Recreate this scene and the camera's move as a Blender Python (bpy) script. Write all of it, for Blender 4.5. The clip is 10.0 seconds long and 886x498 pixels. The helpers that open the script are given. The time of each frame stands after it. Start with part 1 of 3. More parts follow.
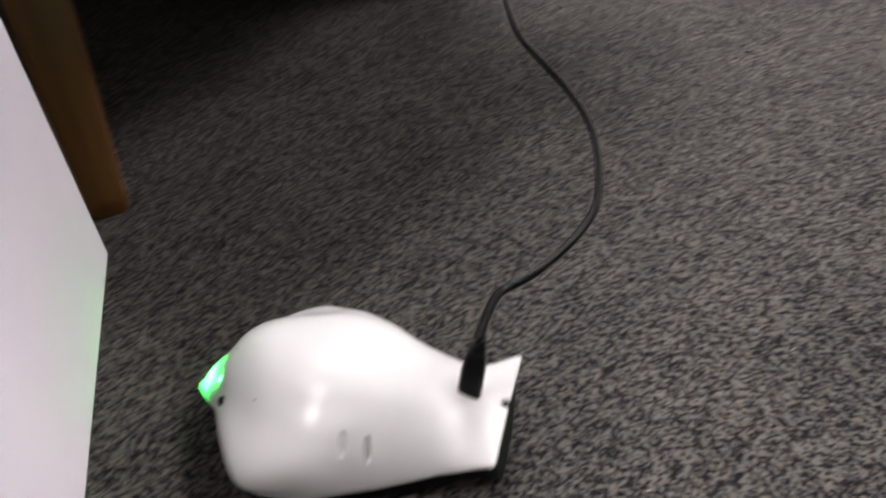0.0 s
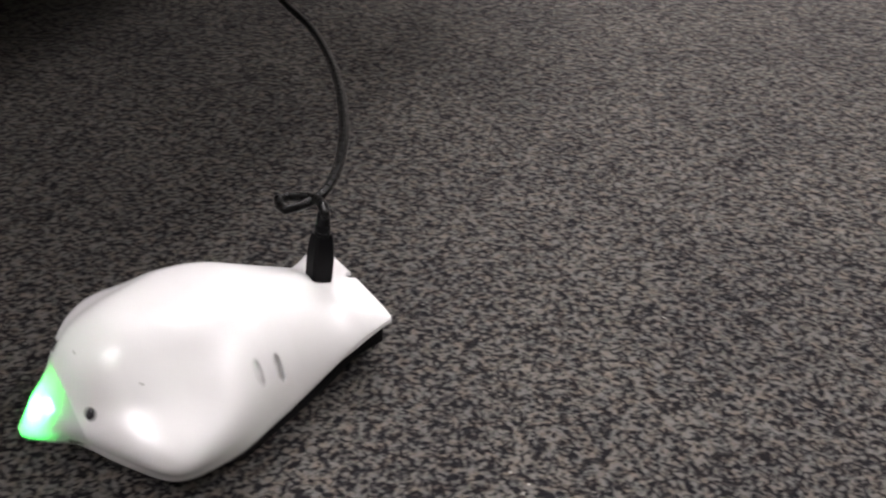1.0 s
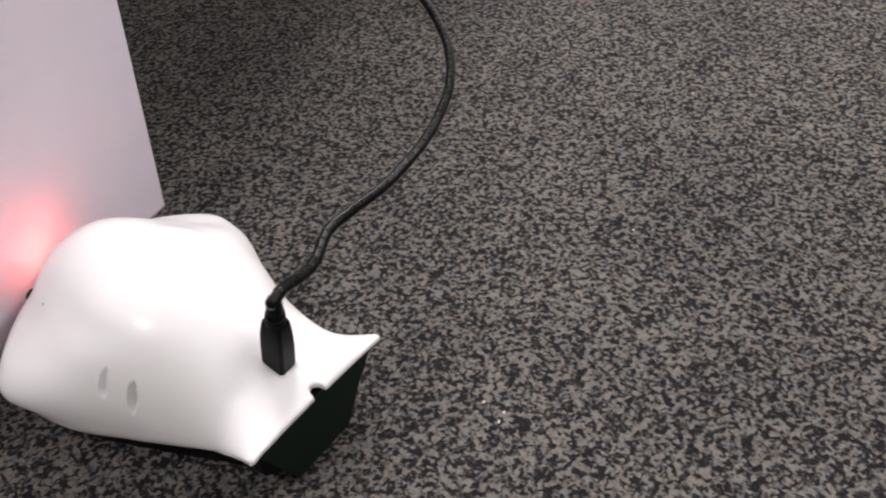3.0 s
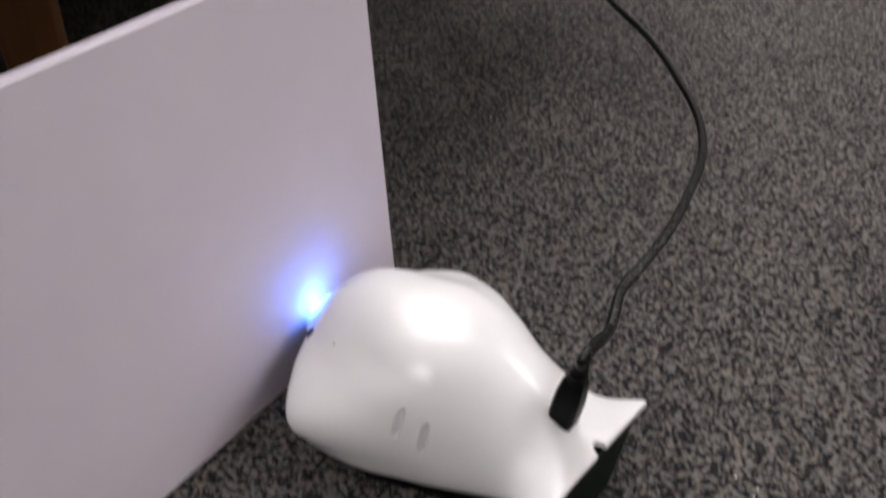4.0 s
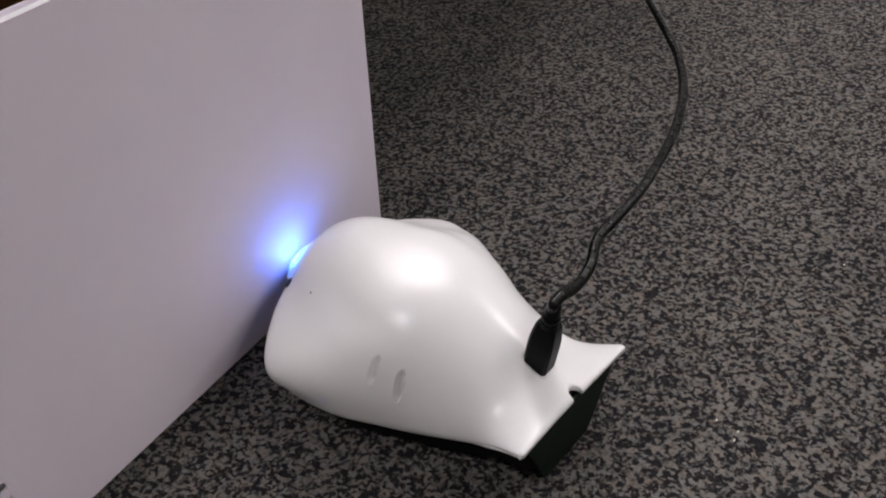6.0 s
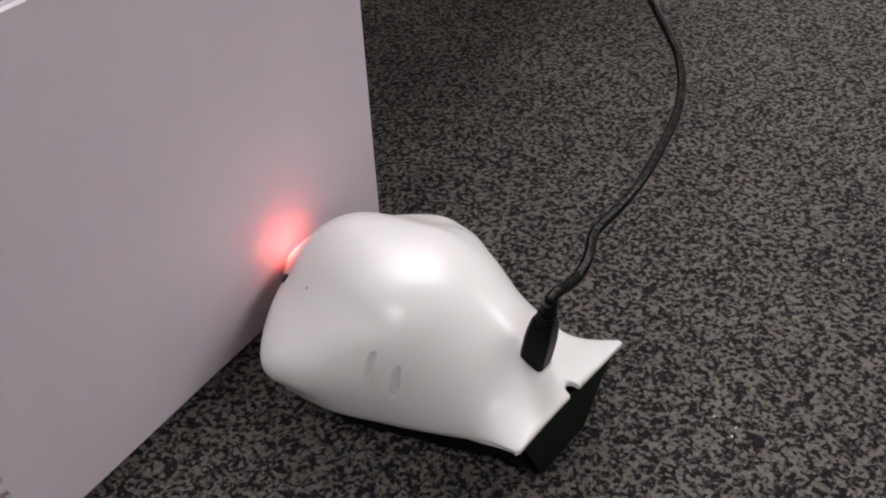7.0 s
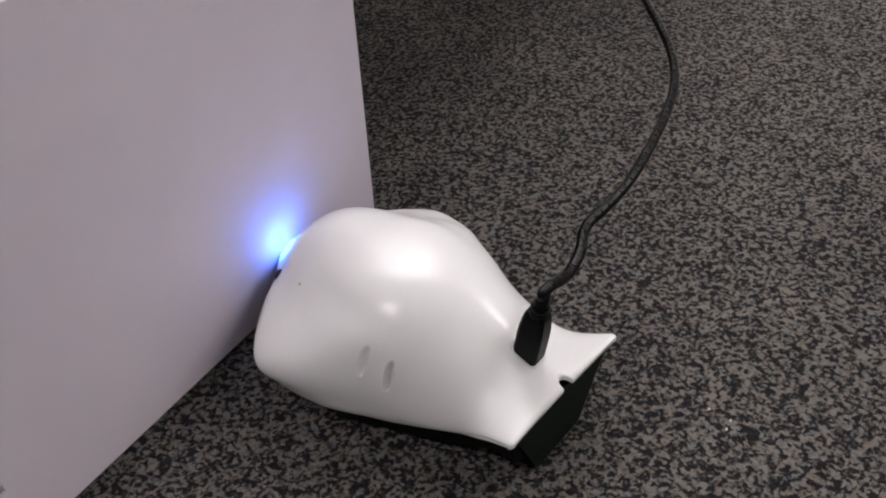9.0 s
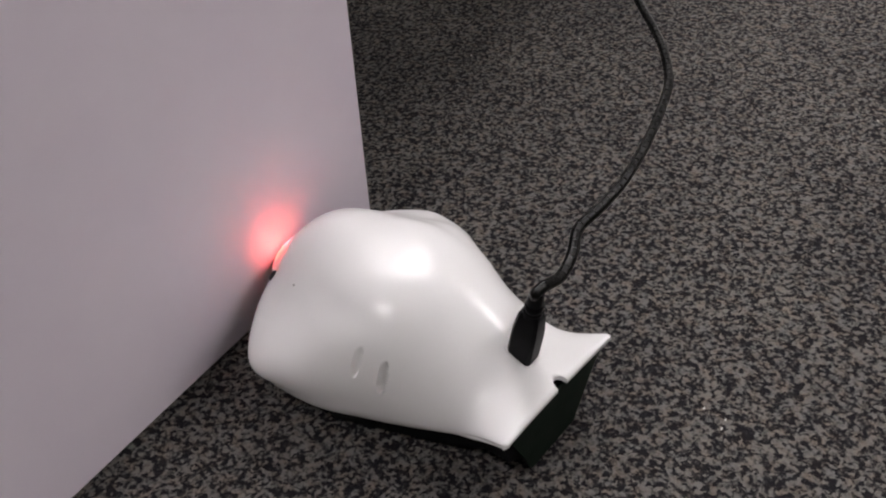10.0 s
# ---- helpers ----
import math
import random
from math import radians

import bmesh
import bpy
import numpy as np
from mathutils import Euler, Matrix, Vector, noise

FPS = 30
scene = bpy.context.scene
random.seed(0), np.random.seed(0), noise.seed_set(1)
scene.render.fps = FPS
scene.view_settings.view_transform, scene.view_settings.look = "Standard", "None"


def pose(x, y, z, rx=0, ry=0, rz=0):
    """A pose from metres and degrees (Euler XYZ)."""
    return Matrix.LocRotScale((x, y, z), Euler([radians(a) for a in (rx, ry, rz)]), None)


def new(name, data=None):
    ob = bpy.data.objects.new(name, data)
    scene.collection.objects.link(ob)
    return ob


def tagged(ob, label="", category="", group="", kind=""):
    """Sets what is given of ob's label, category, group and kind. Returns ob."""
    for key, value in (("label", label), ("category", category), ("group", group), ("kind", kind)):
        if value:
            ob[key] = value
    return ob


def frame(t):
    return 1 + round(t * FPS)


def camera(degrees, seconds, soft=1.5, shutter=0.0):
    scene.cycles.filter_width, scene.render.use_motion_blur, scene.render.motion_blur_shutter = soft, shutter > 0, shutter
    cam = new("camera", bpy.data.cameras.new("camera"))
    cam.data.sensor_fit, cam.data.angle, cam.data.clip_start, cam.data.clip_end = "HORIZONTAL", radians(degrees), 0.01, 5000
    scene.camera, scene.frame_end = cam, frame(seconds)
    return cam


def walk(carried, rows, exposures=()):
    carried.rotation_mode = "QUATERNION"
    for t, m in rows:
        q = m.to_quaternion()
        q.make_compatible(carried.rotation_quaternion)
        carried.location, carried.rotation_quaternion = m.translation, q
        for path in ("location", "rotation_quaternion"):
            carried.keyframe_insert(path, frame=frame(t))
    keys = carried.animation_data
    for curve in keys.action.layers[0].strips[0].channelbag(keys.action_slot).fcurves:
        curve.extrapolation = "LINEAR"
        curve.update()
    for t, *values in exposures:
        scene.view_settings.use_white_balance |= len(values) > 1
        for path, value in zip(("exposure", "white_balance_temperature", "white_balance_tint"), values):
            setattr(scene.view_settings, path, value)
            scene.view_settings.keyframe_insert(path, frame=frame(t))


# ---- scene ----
import functools

EXPOSURES = [(0.0, 0.50), (0.5, 0.58), (1.0, 0.56), (2.0, 0.66), (3.3, 0.63), (3.6, 0.46), (4.2, 0.14), (4.6, 0.05), (10.0, 0.03)]
LAMP = 21.5
LAMP_COLOUR = (1.0, 0.945, 0.960)
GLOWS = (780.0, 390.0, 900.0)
# three follow the shell's highlights; the fourth is added to brighten the far right
LIGHTS = [(0.05, 2.50, 0.66, 1.3, 1.7), (-0.90, -0.70, 1.95, 0.36, 0.5), (1.95, -0.05, 0.54, 0.56, 1.16), (2.75, 1.9, 1.4, 0.56, 1.16)]  # x, y, share, width, length
LEG_AT = (-0.285, 0.562)
TABLE_TURN = 62
TUFTS = 520.0
FLECKS = [(0.30, (0.011, 0.010, 0.012)), (0.44, (0.022, 0.021, 0.022)), (0.56, (0.086, 0.0815, 0.075)), (0.74, (0.139, 0.1315, 0.120))]
PLUG_AT = pose(0.0115, 0, 0.0480, 0, -10, 0)
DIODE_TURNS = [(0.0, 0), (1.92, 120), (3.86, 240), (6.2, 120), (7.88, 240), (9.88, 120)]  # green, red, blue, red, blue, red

CAMERA_ROWS = [  # seconds, x, y, z, tilt, turn, roll
    (0.0, 0.0598, -0.0337, 0.3871, 54.14, 6.57, -4.63),
    (0.1, 0.0623, -0.0305, 0.3813, 55.06, 4.69, -4.19),
    (0.2, 0.0647, -0.0273, 0.3754, 55.07, 4.21, -3.76),
    (0.3, 0.0672, -0.0241, 0.3696, 54.24, 4.30, -3.33),
    (0.4, 0.0697, -0.0209, 0.3638, 53.96, 4.36, -2.80),
    (0.5, 0.0722, -0.0178, 0.3579, 53.91, 4.03, -2.48),
    (0.6, 0.0747, -0.0143, 0.3554, 53.27, 3.23, -2.10),
    (0.7, 0.0773, -0.0108, 0.3528, 52.92, 2.17, -1.71),
    (0.8, 0.0798, -0.0073, 0.3502, 53.39, 1.94, -1.65),
    (0.9, 0.0824, -0.0038, 0.3476, 53.29, 0.26, -1.10),
    (1.0, 0.0849, -0.0004, 0.3450, 53.15, -1.39, -0.57),
    (1.2, 0.0945, -0.0012, 0.3424, 53.51, -3.29, -0.70),
    (1.5, 0.1089, -0.0025, 0.3385, 53.45, -3.77, -2.38),
    (1.7, 0.1105, -0.0012, 0.3361, 52.98, -3.84, -3.13),
    (1.8, 0.1114, -0.0006, 0.3349, 52.68, -3.74, -3.61),
    (2.0, 0.1130, 0.0007, 0.3324, 51.87, -3.53, -4.39),
    (2.1, 0.1106, 0.0028, 0.3292, 51.57, -3.52, -4.57),
    (2.2, 0.1081, 0.0050, 0.3261, 50.96, -3.10, -5.21),
    (3.3, 0.0800, 0.0190, 0.3388, 48.67, -2.70, -3.25),
    (3.4, 0.0566, 0.0221, 0.3498, 50.32, -3.96, -0.53),
    (3.5, 0.0424, 0.0243, 0.3565, 52.13, -3.57, -0.90),
    (3.6, 0.0280, 0.0188, 0.3537, 53.78, -2.26, -1.12),
    (3.7, 0.0130, 0.0146, 0.3550, 54.54, -0.52, -2.10),
    (3.8, -0.0030, 0.0085, 0.3550, 54.78, -0.10, -1.60),
    (3.9, -0.0130, 0.0025, 0.3520, 54.69, -0.12, -1.25),
    (4.0, -0.0179, -0.0001, 0.3475, 53.48, -0.32, -1.19),
    (4.2, -0.0134, -0.0018, 0.3440, 51.48, -1.00, -0.60),
    (4.5, -0.0027, -0.0012, 0.3428, 51.01, -0.71, -2.00),
    (5.0, -0.0000, 0.0000, 0.3406, 50.67, -0.00, -2.53),
    (5.5, 0.0011, -0.0008, 0.3415, 50.76, 0.92, -2.90),
    (7.0, 0.0056, 0.0003, 0.3391, 50.59, 1.62, -3.37),
    (7.5, 0.0063, 0.0003, 0.3385, 50.46, 1.67, -3.41),
    (8.0, 0.0086, 0.0001, 0.3386, 50.40, 1.70, -3.78),
    (8.5, 0.0098, 0.0007, 0.3385, 50.32, 1.78, -3.97),
    (9.0, 0.0089, 0.0007, 0.3380, 50.31, 1.64, -3.83),
    (9.5, 0.0104, 0.0007, 0.3382, 50.31, 1.71, -4.01),
    (10.0, 0.0118, 0.0009, 0.3378, 50.33, 1.66, -4.08),
]
ROBOT_ROWS = [  # seconds, x, y, heading
    (0, 0.0404, 0.3019, 172.3),
    (0.1, 0.0430, 0.2948, 165.9),
    (0.2, 0.0418, 0.2867, 159.4),
    (0.3, 0.0405, 0.2754, 154.9),
    (0.4, 0.0459, 0.2873, 162.3),
    (0.5, 0.0510, 0.3077, 176.4),
    (0.6, 0.0484, 0.3303, 191.4),
    (0.7, 0.0430, 0.3536, 206.7),
    (0.8, 0.0274, 0.3728, 219.7),
    (0.9, 0.0267, 0.3807, 220.4),
    (1, 0.0370, 0.3776, 213.4),
    (1.2, 0.0539, 0.3584, 196.6),
    (1.5, 0.0648, 0.3107, 171.4),
    (1.7, 0.0558, 0.2787, 151.3),
    (1.8, 0.0466, 0.2684, 142.4),
    (2, 0.0432, 0.2638, 141.5),
    (3.3, 0.0446, 0.2668, 141.5),
    (10, 0.0448, 0.2672, 141.5),
]
BOOK_ROWS = [  # seconds, x, y and z of the lower far corner, turn, roll, lean
    (0, -0.1956, 0.3897, 0.0787, 108.0, -0.3, -4.0),
    (0.1, -0.1860, 0.4288, 0.0619, 104.1, -0.2, -2.8),
    (0.2, -0.1811, 0.4544, 0.0376, 100.3, -0.0, -0.2),
    (0.3, -0.1494, 0.4153, 0.0493, 92.4, -10.6, 5.7),
    (0.4, -0.1228, 0.4070, 0.0527, 85.2, -11.4, 8.2),
    (0.5, -0.1136, 0.4189, 0.0439, 81.9, -5.0, 6.6),
    (0.6, -0.1238, 0.4333, 0.0459, 83.5, -3.5, 6.5),
    (0.7, -0.1459, 0.4729, 0.0084, 91.5, 5.3, 2.6),
    (0.8, -0.1525, 0.4370, 0.0000, 93.2, 2.7, 4.0),
    (0.9, -0.1826, 0.4232, 0.0000, 97.0, 2.5, 4.0),
    (1.05, -0.2620, 0.4400, 0.0000, 100.0, 2.0, 4.0),
    (1.4, -0.2400, 0.4700, 0.0000, 98.0, 2.0, 4.0),
    (1.7, -0.1188, 0.4947, 0.0000, 92.6, 3.4, 6.1),
    (1.8, -0.1018, 0.4889, 0.0000, 85.4, 5.1, 7.4),
    (2, -0.0734, 0.5118, 0.0000, 73.5, 8.4, 9.6),
    (2.1, -0.0739, 0.5482, 0.0000, 72.0, 7.9, 8.7),
    (3.3, -0.0460, 0.4418, 0.0000, 60.1, 2.8, 1.6),
    (3.5, -0.0463, 0.4417, 0.0000, 58.9, 1.5, 0.6),
    (3.65, -0.0448, 0.4310, 0.0000, 56.8, 0.5, -2.4),
    (3.8, -0.0448, 0.4290, 0.0000, 55.8, 0.4, -2.8),
    (4.0, -0.0449, 0.4290, 0.0000, 55.4, 0.2, -2.6),
    (4.2, -0.0453, 0.4350, 0.0000, 56.6, 0.2, -2.2),
    (4.5, -0.0446, 0.4340, 0.0000, 56.5, 0.6, -1.3),
    (5.0, -0.0455, 0.4410, 0.0000, 57.8, 0.9, -0.1),
    (5.5, -0.0460, 0.4430, 0.0000, 58.3, 0.9, 0.4),
    (7.0, -0.0455, 0.4440, 0.0000, 58.3, 0.9, 0.6),
    (10, -0.0450, 0.4450, 0.0000, 58.3, 0.9, 0.6),
]
CABLE_BENDS = {  # seconds: where the cord runs, seen from above, from the plug on
    0.0: [(0.040, 0.304), (0.045, 0.344), (0.063, 0.360), (0.089, 0.396), (0.105, 0.438), (0.108, 0.518), (0.095, 0.584), (0.071, 0.653), (0.055, 0.702), (0.044, 0.784)],
    0.3: [(0.039, 0.279), (0.045, 0.299), (0.058, 0.325), (0.082, 0.350), (0.106, 0.392), (0.123, 0.443), (0.126, 0.500), (0.119, 0.578), (0.092, 0.658), (0.070, 0.756)],
    0.5: [(0.046, 0.307), (0.051, 0.332), (0.055, 0.347), (0.074, 0.355), (0.099, 0.381), (0.116, 0.415), (0.127, 0.474), (0.124, 0.554), (0.106, 0.634), (0.082, 0.719)],
    0.7: [(0.037, 0.347), (0.033, 0.376), (0.024, 0.385), (0.034, 0.386), (0.049, 0.405), (0.061, 0.429), (0.064, 0.490), (0.051, 0.583), (0.024, 0.669)],
    0.9: [(0.022, 0.368), (0.014, 0.401), (-0.009, 0.399), (0.004, 0.391), (0.016, 0.412), (0.019, 0.462), (0.009, 0.538), (-0.011, 0.613), (-0.036, 0.680)],
    1.0: [(0.030, 0.368), (0.025, 0.399), (0.007, 0.400), (0.013, 0.388), (0.032, 0.407), (0.038, 0.452), (0.034, 0.509), (0.023, 0.568), (0.004, 0.627), (-0.025, 0.685)],
    1.2: [(0.048, 0.352), (0.046, 0.386), (0.041, 0.388), (0.060, 0.385), (0.080, 0.408), (0.092, 0.446), (0.093, 0.495), (0.085, 0.570), (0.068, 0.631), (0.047, 0.690)],
    1.5: [(0.061, 0.307), (0.067, 0.339), (0.072, 0.353), (0.092, 0.362), (0.114, 0.386), (0.130, 0.427), (0.132, 0.499), (0.119, 0.574), (0.101, 0.632), (0.080, 0.682)],
    1.8: [(0.048, 0.269), (0.057, 0.295), (0.072, 0.320), (0.095, 0.342), (0.117, 0.380), (0.134, 0.425), (0.136, 0.478), (0.126, 0.544), (0.107, 0.614), (0.093, 0.650)],
    2.0: [(0.045, 0.263), (0.060, 0.297), (0.072, 0.314), (0.088, 0.328), (0.111, 0.355), (0.130, 0.387), (0.140, 0.437), (0.140, 0.486), (0.131, 0.536), (0.113, 0.616)],
    2.1: [(0.044, 0.265), (0.054, 0.290), (0.070, 0.317), (0.089, 0.339), (0.110, 0.373), (0.127, 0.422), (0.130, 0.460), (0.127, 0.501), (0.117, 0.549), (0.100, 0.605)],
    3.3: [(0.043, 0.270), (0.055, 0.294), (0.061, 0.316), (0.071, 0.328), (0.091, 0.350), (0.114, 0.391), (0.128, 0.433), (0.131, 0.476), (0.127, 0.518), (0.119, 0.551)],
    3.6: [(0.042, 0.267), (0.057, 0.290), (0.064, 0.311), (0.071, 0.327), (0.089, 0.350), (0.108, 0.385), (0.125, 0.427), (0.131, 0.450), (0.134, 0.496), (0.131, 0.541), (0.118, 0.614), (0.081, 0.728)],
    4.0: [(0.042, 0.267), (0.056, 0.293), (0.062, 0.308), (0.068, 0.324), (0.082, 0.343), (0.103, 0.374), (0.125, 0.417), (0.137, 0.447), (0.145, 0.488), (0.145, 0.544), (0.140, 0.609), (0.124, 0.688)],
    4.5: [(0.042, 0.267), (0.055, 0.291), (0.062, 0.305), (0.067, 0.320), (0.082, 0.340), (0.099, 0.365), (0.120, 0.406), (0.133, 0.441), (0.140, 0.475), (0.143, 0.512), (0.142, 0.549), (0.138, 0.591)],
    8.0: [(0.042, 0.267), (0.053, 0.287), (0.061, 0.302), (0.066, 0.320), (0.077, 0.334), (0.093, 0.356), (0.111, 0.390), (0.126, 0.423), (0.135, 0.453), (0.140, 0.487), (0.140, 0.522), (0.139, 0.560)],
    10.0: [(0.042, 0.267), (0.053, 0.286), (0.060, 0.301), (0.065, 0.319), (0.076, 0.332), (0.092, 0.354), (0.110, 0.388), (0.124, 0.420), (0.134, 0.450), (0.138, 0.484), (0.138, 0.518), (0.136, 0.557)],
}


def view(x, y, z, tilt, turn, roll):
    """The pose of the hand-held camera."""
    return pose(x, y, z, tilt, 0, turn) @ pose(0, 0, 0, 0, 0, roll)


cam = camera(53.0, 10.0, soft=2.1, shutter=0.5)
walk(cam, [(t, view(*row)) for t, *row in CAMERA_ROWS], EXPOSURES)

# ---- light: an office at night, fluorescent panels in the ceiling ----
world = bpy.data.worlds.new("world")
scene.world = world
world.use_nodes = True
world.node_tree.nodes["Background"].inputs[0].default_value = (0.9, 0.95, 1.0, 1)
world.node_tree.nodes["Background"].inputs[1].default_value = 0.02


# ---- materials ----
def material(name, colour=(0.5, 0.5, 0.5), rough=0.5, metal=0.0, spec=0.5):
    mat = bpy.data.materials.new(name)
    mat.use_nodes = True
    b = mat.node_tree.nodes["Principled BSDF"]
    b.inputs["Base Color"].default_value = (*colour, 1)
    b.inputs["Roughness"].default_value = rough
    b.inputs["Metallic"].default_value = metal
    b.inputs["Specular IOR Level"].default_value = spec
    return mat


def node(mat, kind, **values):
    n = mat.node_tree.nodes.new(kind)
    for key, value in values.items():
        n.inputs[key].default_value = value
    return n


def join(mat, a, out, b, into):
    mat.node_tree.links.new(a.outputs[out], b.inputs[into])


def ramp(mat, stops):
    n = mat.node_tree.nodes.new("ShaderNodeValToRGB")
    while len(n.color_ramp.elements) < len(stops):
        n.color_ramp.elements.new(0.5)
    for e, (at, colour) in zip(n.color_ramp.elements, stops):
        e.position, e.color = at, (*colour, 1)
    return n


def coords(mat, scale=(1, 1, 1)):
    c = mat.node_tree.nodes.new("ShaderNodeTexCoord")
    m = mat.node_tree.nodes.new("ShaderNodeMapping")
    m.inputs["Scale"].default_value = scale
    join(mat, c, "Object", m, "Vector")
    return m


def grained(name, colour, other, scale, rough, spec=0.5, stretch=(1, 1, 1), bump=0.0, fine=0.0, spread=0.18):
    """A surface that varies between two colours at one scale, with fine relief and uneven gloss."""
    mat = material(name, colour, rough, 0.0, spec)
    b = mat.node_tree.nodes["Principled BSDF"]
    c = coords(mat, stretch)
    n = node(mat, "ShaderNodeTexNoise", Scale=scale, Detail=6.0, Roughness=0.6)
    join(mat, c, "Vector", n, "Vector")
    r = ramp(mat, [(0.3, colour), (0.7, other)])
    join(mat, n, "Fac", r, "Fac")
    join(mat, r, "Color", b, "Base Color")
    g = node(mat, "ShaderNodeMapRange")
    g.inputs["To Min"].default_value, g.inputs["To Max"].default_value = rough * (1 - spread), min(1.0, rough * (1 + spread))
    join(mat, n, "Fac", g, "Value")
    join(mat, g, "Result", b, "Roughness")
    if bump:
        n2 = node(mat, "ShaderNodeTexNoise", Scale=fine or scale * 8, Detail=3.0)
        join(mat, c, "Vector", n2, "Vector")
        k = node(mat, "ShaderNodeBump", Strength=bump, Distance=0.0004)
        join(mat, n2, "Fac", k, "Height")
        join(mat, k, "Normal", b, "Normal")
    return mat


def carpet_material():
    """Loop pile in charcoal, grey and brown flecks, a little darker in worn patches."""
    mat = material("carpet", (0.07, 0.066, 0.06), 0.95, 0.0, 0.08)
    b = mat.node_tree.nodes["Principled BSDF"]
    c = coords(mat)
    warp = node(mat, "ShaderNodeTexNoise", Scale=420.0, Detail=2.0)
    join(mat, c, "Vector", warp, "Vector")
    bend = mat.node_tree.nodes.new("ShaderNodeVectorMath")
    bend.operation = "MULTIPLY_ADD"
    bend.inputs[1].default_value = (0.0036, 0.0036, 0.0)
    mat.node_tree.links.new(warp.outputs["Color"], bend.inputs[0])
    mat.node_tree.links.new(c.outputs["Vector"], bend.inputs[2])
    tuft = node(mat, "ShaderNodeTexVoronoi", Scale=TUFTS)
    tuft.voronoi_dimensions = "2D"
    mat.node_tree.links.new(bend.outputs[0], tuft.inputs["Vector"])
    shade = mat.node_tree.nodes.new("ShaderNodeSeparateColor")
    join(mat, tuft, "Color", shade, "Color")
    big = node(mat, "ShaderNodeTexNoise", Scale=330.0, Detail=2.6, Roughness=0.55, Distortion=0.8)
    join(mat, c, "Vector", big, "Vector")
    spread = node(mat, "ShaderNodeMapRange")
    spread.inputs["From Min"].default_value, spread.inputs["From Max"].default_value = 0.30, 0.70
    join(mat, big, "Fac", spread, "Value")
    blend = node(mat, "ShaderNodeMix")
    blend.inputs[0].default_value = 0.5
    mat.node_tree.links.new(shade.outputs[0], blend.inputs[2])
    mat.node_tree.links.new(spread.outputs[0], blend.inputs[3])
    fleck = ramp(mat, FLECKS)
    mat.node_tree.links.new(blend.outputs[0], fleck.inputs["Fac"])
    hue = node(mat, "ShaderNodeTexNoise", Scale=150.0, Detail=1.5)
    join(mat, c, "Vector", hue, "Vector")
    tint = ramp(mat, [(0.32, (0.95, 1.0, 1.06)), (0.5, (1.0, 1.0, 1.01)), (0.68, (1.09, 0.99, 0.93))])
    join(mat, hue, "Fac", tint, "Fac")
    mix = mat.node_tree.nodes.new("ShaderNodeMix")
    mix.data_type, mix.blend_type = "RGBA", "MULTIPLY"
    mix.inputs[0].default_value = 1.0
    mat.node_tree.links.new(fleck.outputs["Color"], mix.inputs[6])
    mat.node_tree.links.new(tint.outputs["Color"], mix.inputs[7])
    wear = node(mat, "ShaderNodeTexNoise", Scale=9.0, Detail=5.0, Roughness=0.75)
    join(mat, c, "Vector", wear, "Vector")
    worn = ramp(mat, [(0.28, (0.76, 0.76, 0.78)), (0.72, (1.22, 1.20, 1.16))])
    join(mat, wear, "Fac", worn, "Fac")
    mix2 = mat.node_tree.nodes.new("ShaderNodeMix")
    mix2.data_type, mix2.blend_type = "RGBA", "MULTIPLY"
    mix2.inputs[0].default_value = 1.0
    mat.node_tree.links.new(mix.outputs[2], mix2.inputs[6])
    mat.node_tree.links.new(worn.outputs["Color"], mix2.inputs[7])
    mat.node_tree.links.new(mix2.outputs[2], b.inputs["Base Color"])
    loops = node(mat, "ShaderNodeTexNoise", Scale=520.0, Detail=3.0, Roughness=0.7)
    join(mat, c, "Vector", loops, "Vector")
    k = node(mat, "ShaderNodeBump", Strength=0.8, Distance=0.0016)
    join(mat, loops, "Fac", k, "Height")
    join(mat, k, "Normal", b, "Normal")
    return mat


def glow(name, colour, strength):
    mat = material(name, (0.02, 0.02, 0.02), 0.5)
    b = mat.node_tree.nodes["Principled BSDF"]
    b.inputs["Emission Color"].default_value = (*colour, 1)
    b.inputs["Emission Strength"].default_value = strength
    return mat


def beak_material():
    """Thin milky plastic that lets the lamp behind it through."""
    mat = material("milky_plastic", (0.70, 0.70, 0.70), 0.30)
    t = mat.node_tree
    lit = node(mat, "ShaderNodeBsdfTranslucent", Color=(0.86, 0.87, 0.84, 1))
    mix = node(mat, "ShaderNodeMixShader")
    # the glow's fade towards the head is put in by letting less light through
    c = coords(mat)
    x = mat.node_tree.nodes.new("ShaderNodeSeparateXYZ")
    join(mat, c, "Vector", x, "Vector")
    thin = node(mat, "ShaderNodeMapRange")
    for key, value in (("From Min", 0.147), ("From Max", 0.165), ("To Min", 0.16), ("To Max", 0.46)):
        thin.inputs[key].default_value = value
    join(mat, x, "X", thin, "Value")
    join(mat, thin, "Result", mix, "Fac")
    mat.node_tree.links.new(t.nodes["Principled BSDF"].outputs[0], mix.inputs[1])
    mat.node_tree.links.new(lit.outputs[0], mix.inputs[2])
    clear = node(mat, "ShaderNodeBsdfTransparent")
    both = node(mat, "ShaderNodeMixShader", Fac=0.22)
    mat.node_tree.links.new(mix.outputs[0], both.inputs[1])
    mat.node_tree.links.new(clear.outputs[0], both.inputs[2])
    mat.node_tree.links.new(both.outputs[0], t.nodes["Material Output"].inputs[0])
    return mat


CARPET = carpet_material()
SHELL = grained("white_plastic", (0.775, 0.770, 0.770), (0.800, 0.795, 0.795), 12.0, 0.235, 0.40, bump=0.02, fine=900.0, spread=0.06)
BEAK = beak_material()


